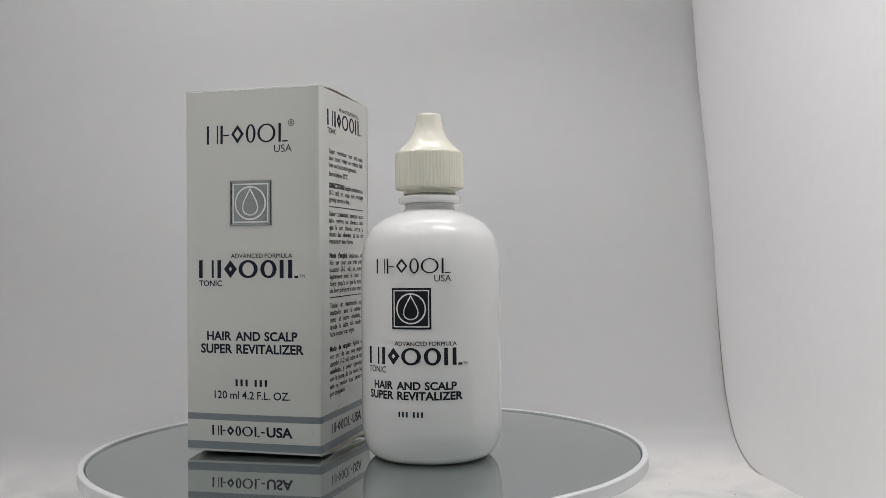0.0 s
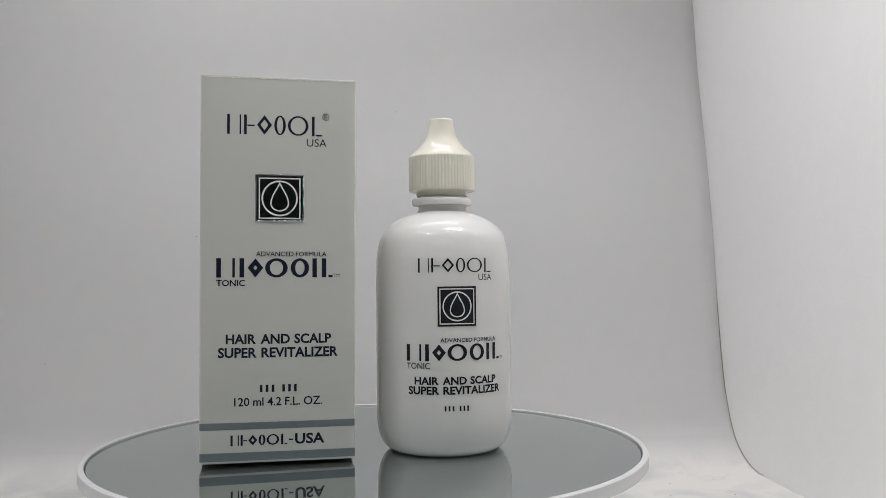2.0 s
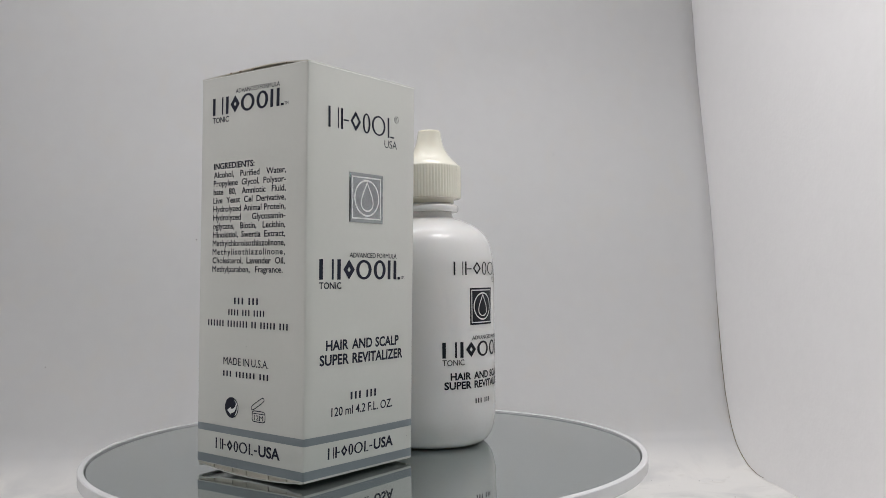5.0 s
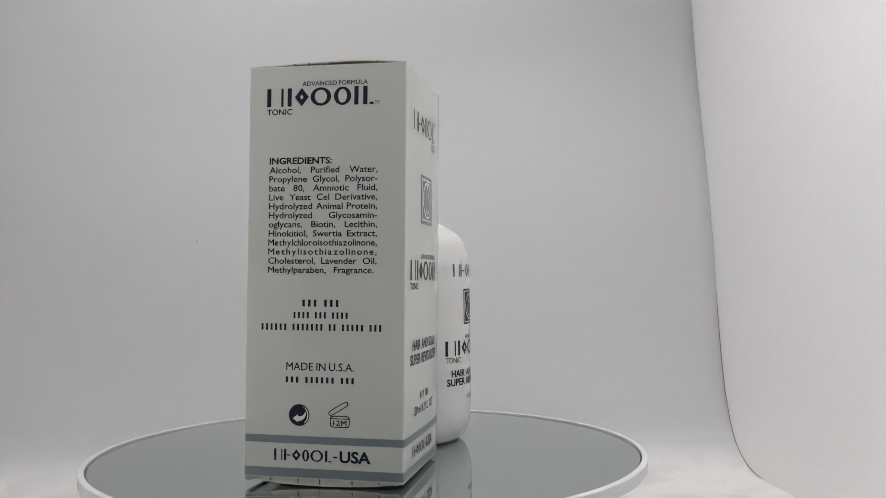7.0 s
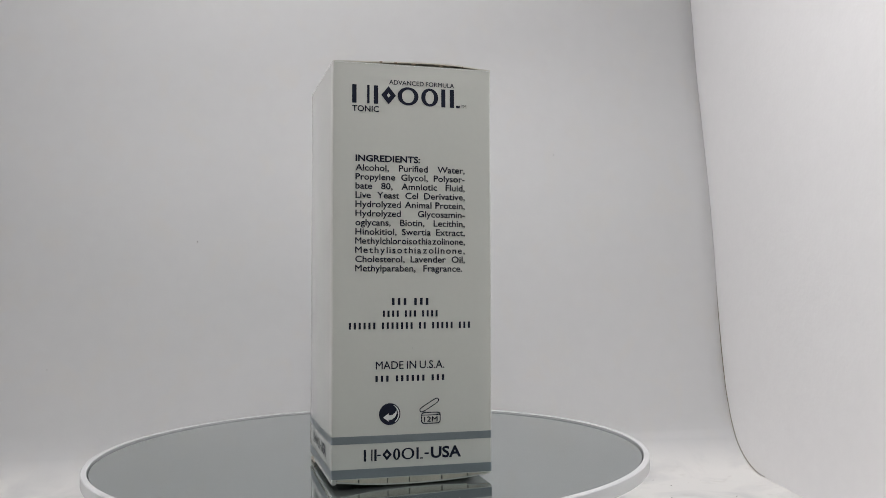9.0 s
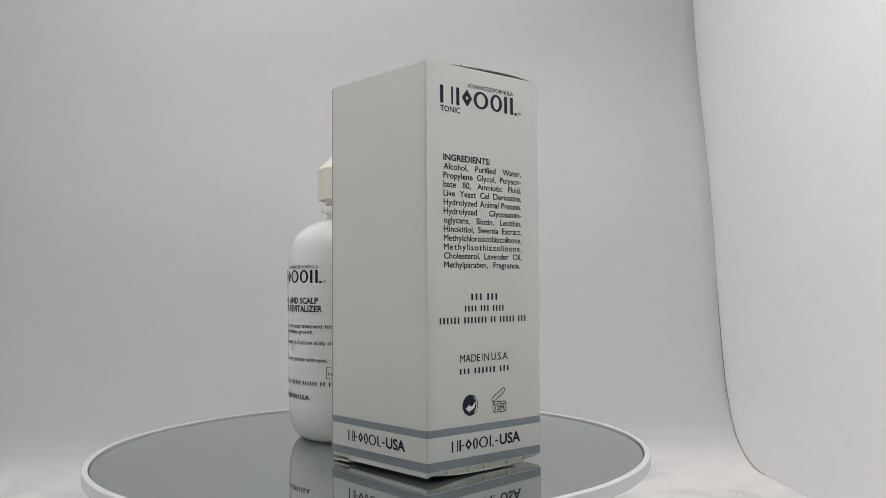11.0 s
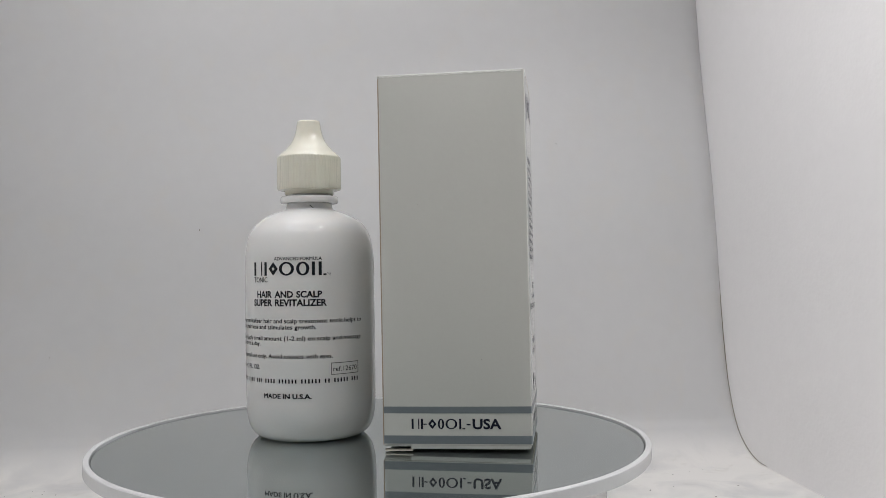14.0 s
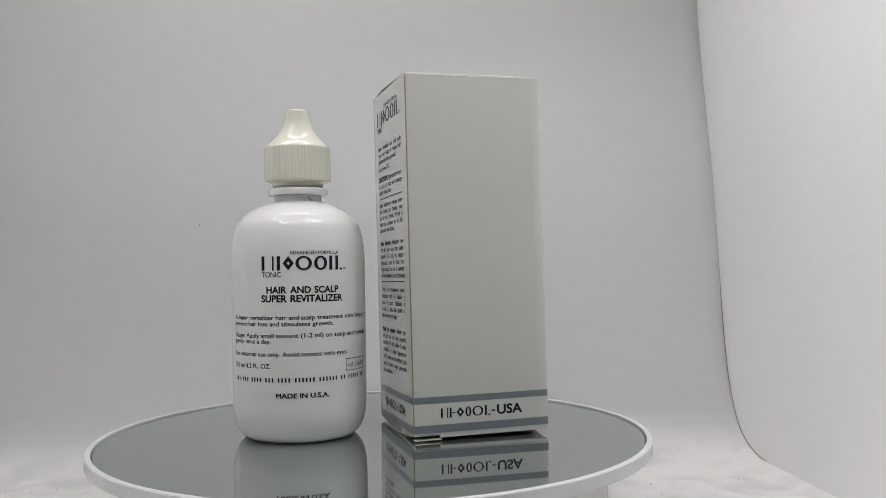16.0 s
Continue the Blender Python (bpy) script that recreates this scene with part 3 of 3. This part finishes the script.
    for side in (-1, 1):
        x0, x1 = sorted((side * (W / 2 - 1.1 * MM), side * (W / 2 - 0.65 * MM)))
        y = -D / 2 + 1.5 * MM
        while y < D / 2 - 4 * MM:
            long = rng.uniform(5, 11) * MM
            end = min(y + long, D / 2 - 1.5 * MM)
            low = 0.55 * MM + 1.2 * MM * abs((y + end) / D) ** 2
            part("tucked_edge", box_bm(x0, x1, y, end, low + rng.uniform(0, 0.25) * MM, z0 + 1.2 * MM), M_RAW, thing, "cracked raw board edge of a tucked flap")
            y = end + rng.uniform(0.25, 0.5) * MM
    # dark cracks in the raw edge under the top flap
    for side in (-1, 1):
        for k in range(5):
            y = D * (-0.3 + 0.13 * k) + rng.uniform(-1.5, 1.5) * MM
            x = side * (W / 2 + 0.005 * MM)
            part("crack", box_bm(x - 0.05 * MM, x + 0.05 * MM, y, y + rng.uniform(0.4, 1.4) * MM, H + 0.25 * MM, H + rng.uniform(0.5, 0.75) * MM), M_SEAM, thing, "dark crack in the raw edge")
    part("glue_seam", box_bm(W / 2 - 0.42 * MM, W / 2 - 0.02 * MM, D / 2 - 0.42 * MM, D / 2 - 0.02 * MM, z0, H - 1.0 * MM), M_SEAM, sleeve, "raw brown edge of the glued seam")

    # grey bands round the foot
    def band(a, b):
        vs, fs, m = wall([a, (a + b) / 2, b], 0.05 * MM)
        part("grey_band", mesh_of("grey_band", vs, fs, M_BAND, True), M_BAND, sleeve, "printed silver-grey band")
    band(13.0 * MM, 15.3 * MM)
    band(2.75 * MM, 5.5 * MM)
    for f in FACES:
        maker_line(sleeve, on_carton(f))

    # front panel
    at = on_carton("front")
    mark_bars(sleeve, at, REX, -16.9 * MM, 14.0 * MM, 109.8 * MM, 116.3 * MM, M_INK, 0.9 * MM)
    outline(sleeve, at, (circle(15.2 * MM, 116.3 * MM, 1.15 * MM), circle(15.2 * MM, 116.3 * MM, 0.95 * MM)), M_INK, 0.00006, "mark_ring")
    lettering(sleeve, at, "R", 14.75 * MM, 15.75 * MM, 115.7 * MM, 1.2 * MM, M_INK)
    lettering(sleeve, at, "USA", 8.9 * MM, 15.5 * MM, 106.3 * MM, 2.5 * MM, M_INK)
    emblem(sleeve, at, 0.1 * MM, 88.85 * MM, 7.9 * MM, M_FOIL, M_LINE, "embossed silver foil emblem with drop", 0.00008, 0.00022)
    product_head(sleeve, at, -20.15 * MM, 17.6 * MM, 62.8 * MM, 1.0, M_INK)
    lettering(sleeve, at, "HAIR AND SCALP", -17.05 * MM, 17.2 * MM, 41.0 * MM, 3.2 * MM, M_INK, 0.03)
    lettering(sleeve, at, "SUPER REVITALIZER", -19.5 * MM, 19.45 * MM, 36.5 * MM, 3.3 * MM, M_INK, 0.03)
    word_bars(sleeve, at, [3, 3], -6.5 * MM, 6.5 * MM, 25.15 * MM, 2.6 * MM, M_INK)
    lettering(sleeve, at, "120 ml 4.2 F.L. OZ.", -14.3 * MM, 14.3 * MM, 20.65 * MM, 2.75 * MM, M_INK, 0.012)

    # ingredients panel
    at = on_carton("left")
    product_head(sleeve, at, -19.3 * MM, 14.9 * MM, 116.2 * MM, 0.9, M_INK)
    lettering(sleeve, at, "INGREDIENTS:", -18.2 * MM, 2.0 * MM, 98.3 * MM, 2.05 * MM, M_INK, 0.03)
    for i, text in enumerate(INGREDIENTS):
        end = 15.5 if i == 11 else 16.4
        lettering(sleeve, at, text, -18.2 * MM, end * MM, (95.5 - 2.79 * i) * MM, 1.98 * MM, M_INK, 0.014, squeeze=1.1)
    word_bars(sleeve, at, [3, 3], -7.3 * MM, 5.2 * MM, 54.6 * MM, 2.3 * MM, M_INK)
    word_bars(sleeve, at, [4, 3, 4], -10.0 * MM, 8.0 * MM, 51.0 * MM, 2.1 * MM, M_INK)
    word_bars(sleeve, at, [6, 7, 2, 5, 3], -20.4 * MM, 18.5 * MM, 47.3 * MM, 2.2 * MM, M_INK)
    lettering(sleeve, at, "MADE IN U.S.A.", -11.8 * MM, 9.7 * MM, 35.15 * MM, 2.4 * MM, M_INK, 0.008)
    word_bars(sleeve, at, [3, 6, 3], -12.3 * MM, 10.2 * MM, 31.4 * MM, 2.0 * MM, M_INK)
    recycling_mark(sleeve, at, -7.5 * MM, 21.6 * MM, 3.3 * MM)
    jar_mark(sleeve, at, 2.3 * MM, 8.5 * MM, 18.2 * MM, 21.8 * MM)

    # directions panel
    at = on_carton("right")
    product_head(sleeve, at, -18.1 * MM, 16.2 * MM, 116.2 * MM, 0.9, M_INK)
    for z, step, lines in DIRECTIONS:
        for i, text in enumerate(lines):
            full = i < len(lines) - 1
            end = 18.5 if full else -17.0 + 1.12 * len(text)
            lettering(sleeve, at, text, -16.9 * MM, end * MM, (z - step * i) * MM, 1.8 * MM, M_INK, 0.014, squeeze=1.0 if full else None,
                      lead=LEADS.get(text.split(":")[0], 0) if ":" in text else 0)
    for z in (87.5, 55.5):
        patches(sleeve, at, [(-16.8 * MM, 18.9 * MM, z * MM, (z + 0.35) * MM)], M_INK, name="rule")

    # stray dots
    for f, u, z in (("front", 22.4, 9.9), ("back", -12.0, 84.0), ("left", -0.5, 41.5), ("back", 9.0, 31.0)):
        outline(sleeve, on_carton(f), (circle(u * MM, z * MM, 0.1 * MM, 9),), M_BLACK, 0.00007, "stray_dot")

    # worn pale line along the top folds, ragged below
    for f, seed, deep in (("front", 3.0, 0.2), ("back", 8.0, 0.26), ("left", 5.0, 0.12)):
        at, vs = on_carton(f), []
        half = (W if f in ("front", "back") else D) / 2 - 0.7 * MM
        count = 260
        for i in range(count + 1):
            u = -half + 2 * half * i / count
            ragged = 0.5 + 0.9 * noise.noise(Vector((u * 640, seed, 0))) + 1.6 * max(0.0, noise.noise(Vector((u * 1700, seed, 4))))
            low = max(0.02, deep * (0.25 + ragged)) * MM
            vs += [at(u, H - 0.22 * MM, 0.00007), at(u, H - 0.22 * MM - low, 0.00007)]
        fs = [(2 * i, 2 * i + 1, 2 * i + 3, 2 * i + 2) for i in range(count)]
        part("worn_edge", mesh_of("worn_edge", vs, fs, M_FLECK), M_FLECK, sleeve, "pale worn line along the top fold")
    return thing


carton = build_carton()

# ---- the bottle ----


def build_bottle():
    thing = new("bottle", None)
    tagged(thing, "white plastic dropper bottle with black print and ivory cap", "bottle")
    outline_pts = [(14.0, 1.0), (16.2, 0.2), (17.7, 0.0), (19.4, 0.45), (21.4, 1.85), (22.9, 4.2), (23.85, 7.6), (24.3, 11.5), (24.4, 20.0), (24.4, 40.0), (24.4, 60.0),
                   (24.35, 64.5), (24.05, 69.5), (22.9, 75.1), (21.0, 78.7), (18.0, 81.5), (14.0, 83.6), (10.8, 84.8), (9.4, 85.2), (8.75, 86.0), (8.6, 87.6)]
    body = part("body", lathe("body", rounded([(r * MM, z * MM) for r, z in outline_pts], 4), M_BOTTLE, 128), M_BOTTLE, thing, "glossy white plastic body")
    part("neck_ring", lathe("neck_ring", [(r * MM, z * MM) for r, z in ((8.5, 87.7), (10.6, 87.7), (10.9, 88.0), (11.0, 88.6), (11.0, 89.5), (10.85, 90.0), (10.5, 90.3), (8.5, 90.3))], M_BOTTLE, 96), M_BOTTLE, thing)
    part("neck", lathe("neck", [(8.4 * MM, 87.0 * MM), (8.4 * MM, 93.5 * MM)], M_BOTTLE, 72), M_BOTTLE, thing)
    cap_pts = [(8.2, 91.0), (9.1, 91.0), (9.3, 91.3), (9.4, 92.6), (11.4, 92.75), (11.9, 92.9), (12.1, 93.3)]
    cap_pts += [(12.1, 93.3 + 11.5 * i / 10) for i in range(1, 11)]
    cap_pts += [(12.0, 105.3), (11.65, 105.7)]
    cone = rounded([(11.65, 105.7), (10.5, 106.9), (8.8, 108.4), (7.25, 110.2), (6.0, 112.2), (5.2, 114.3), (4.7, 116.6), (4.4, 118.6)], 4)
    cap_pts += cone[1:] + [(4.35, 119.0), (4.15, 119.3), (3.7, 119.45), (1.5, 119.45)]

    def ridge(r, z, a):
        if 93.2 * MM < z < 105.0 * MM and r > 12.0 * MM:
            return r - 0.11 * MM + 0.11 * MM * math.cos(64 * a) ** 3
        return r
    cap = part("cap", lathe("cap", [(r * MM, z * MM) for r, z in cap_pts], M_CAP, 512, ridge), M_CAP, thing, "ribbed ivory plastic dropper cap")
    # dark smear on the neck
    vs = []
    for u, z in ((-0.9, 86.6), (-0.5, 86.75), (0.4, 85.85), (0.7, 85.5), (0.3, 85.6), (-0.5, 86.3)):
        a = 0.95 + u / 8.8
        vs.append((9.15 * MM * math.cos(a), 9.15 * MM * math.sin(a), z * MM))
    part("smear", mesh_of("smear", vs, [tuple(range(6))], M_BLACK), M_BLACK, thing, "small dark smear on the neck")

    def arc(a):
        return a * R_BOTTLE
    at, up = on_bottle, 0.0001
    # front print
    mark_bars(body, at, REX, arc(-3.12), arc(-2.03), 63.4 * MM, 68.3 * MM, M_BLACK, 0.65 * MM, up)
    lettering(body, at, "USA", arc(-2.25), arc(-2.02), 60.7 * MM, 2.1 * MM, M_BLACK, up=up)
    emblem(body, at, arc(-2.571), 51.9 * MM, 6.75 * MM, M_BLACK, M_BOTTLE, "dark printed square emblem with drop", up)
    product_mark_bottle(body, at, arc(-3.307), arc(-1.875), 33.5 * MM, 0.9, up)
    lettering(body, at, "HAIR AND SCALP", arc(-3.187), arc(-1.957), 25.5 * MM, 2.65 * MM, M_BLACK, 0.032, up=up)
    lettering(body, at, "SUPER REVITALIZER", arc(-3.282), arc(-1.871), 22.2 * MM, 2.75 * MM, M_BLACK, 0.032, up=up)
    word_bars(body, at, [3, 3], arc(-2.774), arc(-2.401), 16.6 * MM, 1.95 * MM, M_BLACK, up)
    # rear print
    product_mark_bottle(body, at, arc(-0.102), arc(1.099), 60.5 * MM, 0.78, up)
    lettering(body, at, "HAIR AND SCALP", arc(-0.029), arc(1.031), 52.6 * MM, 2.4 * MM, M_BLACK, 0.032, up=up)
    lettering(body, at, "SUPER REVITALIZER", arc(-0.111), arc(1.101), 49.55 * MM, 2.5 * MM, M_BLACK, 0.032, up=up)
    for text, a1, z in (("A Super revitalizer hair and scalp treatment tonic helps to", 1.70, 43.5), ("prevent hair loss and stimulates growth.", 0.94, 41.3),
                        ("Usage: Apply small amount (1-2 ml) on scalp and massage", 1.69, 37.3), ("gently once a day.", 0.03, 35.3),
                        ("For external use only. Avoid contact with eyes.", 1.18, 30.9), ("120 ml 4.2 FL. OZ.", 0.02, 26.8)):
        lettering(body, at, text, arc(-0.70), arc(a1), z * MM, 1.58 * MM, M_BLACK, 0.012, up=up)
    word_bars(body, at, [3, 3, 4, 3, 4, 6, 6, 2, 5, 3], arc(-0.70), arc(1.63), 22.1 * MM, 1.6 * MM, M_BLACK, up)
    lettering(body, at, "MADE IN U.S.A.", arc(0.101), arc(0.861), 16.6 * MM, 1.75 * MM, M_BLACK, 0.035, up=up)
    u0, u1, a, b, t = arc(1.154), arc(1.624), 24.8 * MM, 29.1 * MM, 0.2 * MM
    patches(body, at, [(u0, u1, a, a + t), (u0, u1, b - t, b), (u0, u0 + t, a, b), (u1 - t, u1, a, b)], M_BLACK, up, "reference_frame")
    lettering(body, at, "ref. 12670", u0 + 0.8 * MM, u1 - 0.8 * MM, 26.0 * MM, 1.7 * MM, M_BLACK, up=up)
    return thing


def product_mark_bottle(parent, at, u0, u1, z, k, up):
    wide = u1 - u0
    mark_bars(parent, at, NIX, u0, u1, z, z + 6.3 * MM * k, M_BLACK, 1.45 * MM * k, up)
    lettering(parent, at, "ADVANCED FORMULA", u0 + 0.345 * wide, u0 + 0.945 * wide, z + 7.0 * MM * k, 1.55 * MM * k, M_BLACK, 0.012, up=up)
    lettering(parent, at, "TM", u1 + 0.3 * MM, u1 + 2.1 * MM * k, z, 1.1 * MM * k, M_BLACK, up=up)
    lettering(parent, at, "TONIC", u0, u0 + 0.243 * wide, z - 3.0 * MM * k, 2.3 * MM * k, M_BLACK, 0.004, up=up)


bottle = build_bottle()

# ---- grit on the backdrop ----


def sweep_y(z):
    """Depth of the backdrop's upright part at the height z."""
    for (y0, z0), (y1, z1) in zip(SWEEP, SWEEP[1:]):
        if z0 <= z <= z1 and z1 > z0:
            return y0 + (y1 - y0) * (z - z0) / (z1 - z0)
    return SWEEP[0][0]


def build_grit():
    rng = random.Random(9)
    vs, fs = [], []
    spots = [(rng.uniform(-0.19, -0.115), rng.uniform(0.045, 0.085)) for i in range(26)] + [(rng.uniform(0.115, 0.18), rng.uniform(0.0, 0.085)) for i in range(16)]
    for x, y in spots:
        s = rng.uniform(0.00015, 0.0005)
        base = len(vs)
        vs += [(x + s * dx * rng.uniform(0.6, 1.4), y + s * dy * rng.uniform(0.6, 1.4), FLOOR_Z + dz * s) for dx, dy, dz in ((1, 0, 0), (0, 1, 0), (-1, 0, 0), (0, -1, 0), (0.1, 0, 0.6))]
        fs += [tuple(base + i for i in f) for f in ((0, 1, 4), (1, 2, 4), (2, 3, 4), (3, 0, 4))]
    for x, z, s in ((-0.088, 0.083, 0.00032), (0.1, 0.128, 0.0002), (0.015, 0.15, 0.0002), (-0.16, 0.02, 0.0002)):
        y = sweep_y(z) - 0.0008
        base = len(vs)
        vs += [(x + s * math.cos(k), y, z + s * 1.3 * math.sin(k)) for k in (0, 1.1, 2.0, 3.2, 4.1, 5.3)] + [(x, y - 0.4 * s, z)]
        fs += [(base + i, base + (i + 1) % 6, base + 6) for i in range(6)]
    tagged(new("grit", mesh_of("grit", vs, fs, M_SPECK)), "dark grit specks scattered on the white backdrop", "dirt", kind="stuff")


build_grit()


def build_trim():
    """The raw edge of the backdrop against the side wall."""
    line = [p for p in rounded(SWEEP, 5) if p[0] > 0.078 and p[1] < 0.09]
    vs, fs = [], []
    for y, z in line:
        w = 0.00016 + 0.00012 * abs(noise.noise(Vector((y * 300, z * 200, 0))))
        y += curl(0.1859, z)
        vs += [(0.1860 - w, y - 0.0004, z + 0.0004), (0.1861, y - 0.0005, z + 0.0005)]
    fs = [(2 * i, 2 * i + 1, 2 * i + 3, 2 * i + 2) for i in range(len(line) - 1)]
    tagged(new("trim", mesh_of("trim", vs, fs, M_TRIM)), "thin brownish raw edge of the backdrop sheet", "trim", kind="structure")


build_trim()


def motions():
    turns = [(0.0, 37.78), (0.5, 44.25), (1.0, 50.56), (1.5, 56.95), (2.0, 63.85), (2.5, 70.90), (3.0, 77.75), (3.5, 84.55), (4.0, 91.10),
             (6.5, 125.10), (7.0, 131.40), (7.5, 138.10), (8.0, 144.65), (8.5, 151.30), (9.0, 157.65), (11.5, 189.80), (12.0, 196.35),
             (12.5, 203.40), (13.0, 210.70), (13.5, 217.70), (14.0, 224.50), (14.5, 230.90), (15.0, 236.90), (15.5, 243.10), (16.0, 249.15)]
    for thing, at in ((plate, pose(0, 0, 0)), (carton, CARTON_AT), (bottle, BOTTLE_AT)):
        walk(thing, [(t, pose(0, 0, 0, 0, 0, a) @ at) for t, a in turns])


motions()
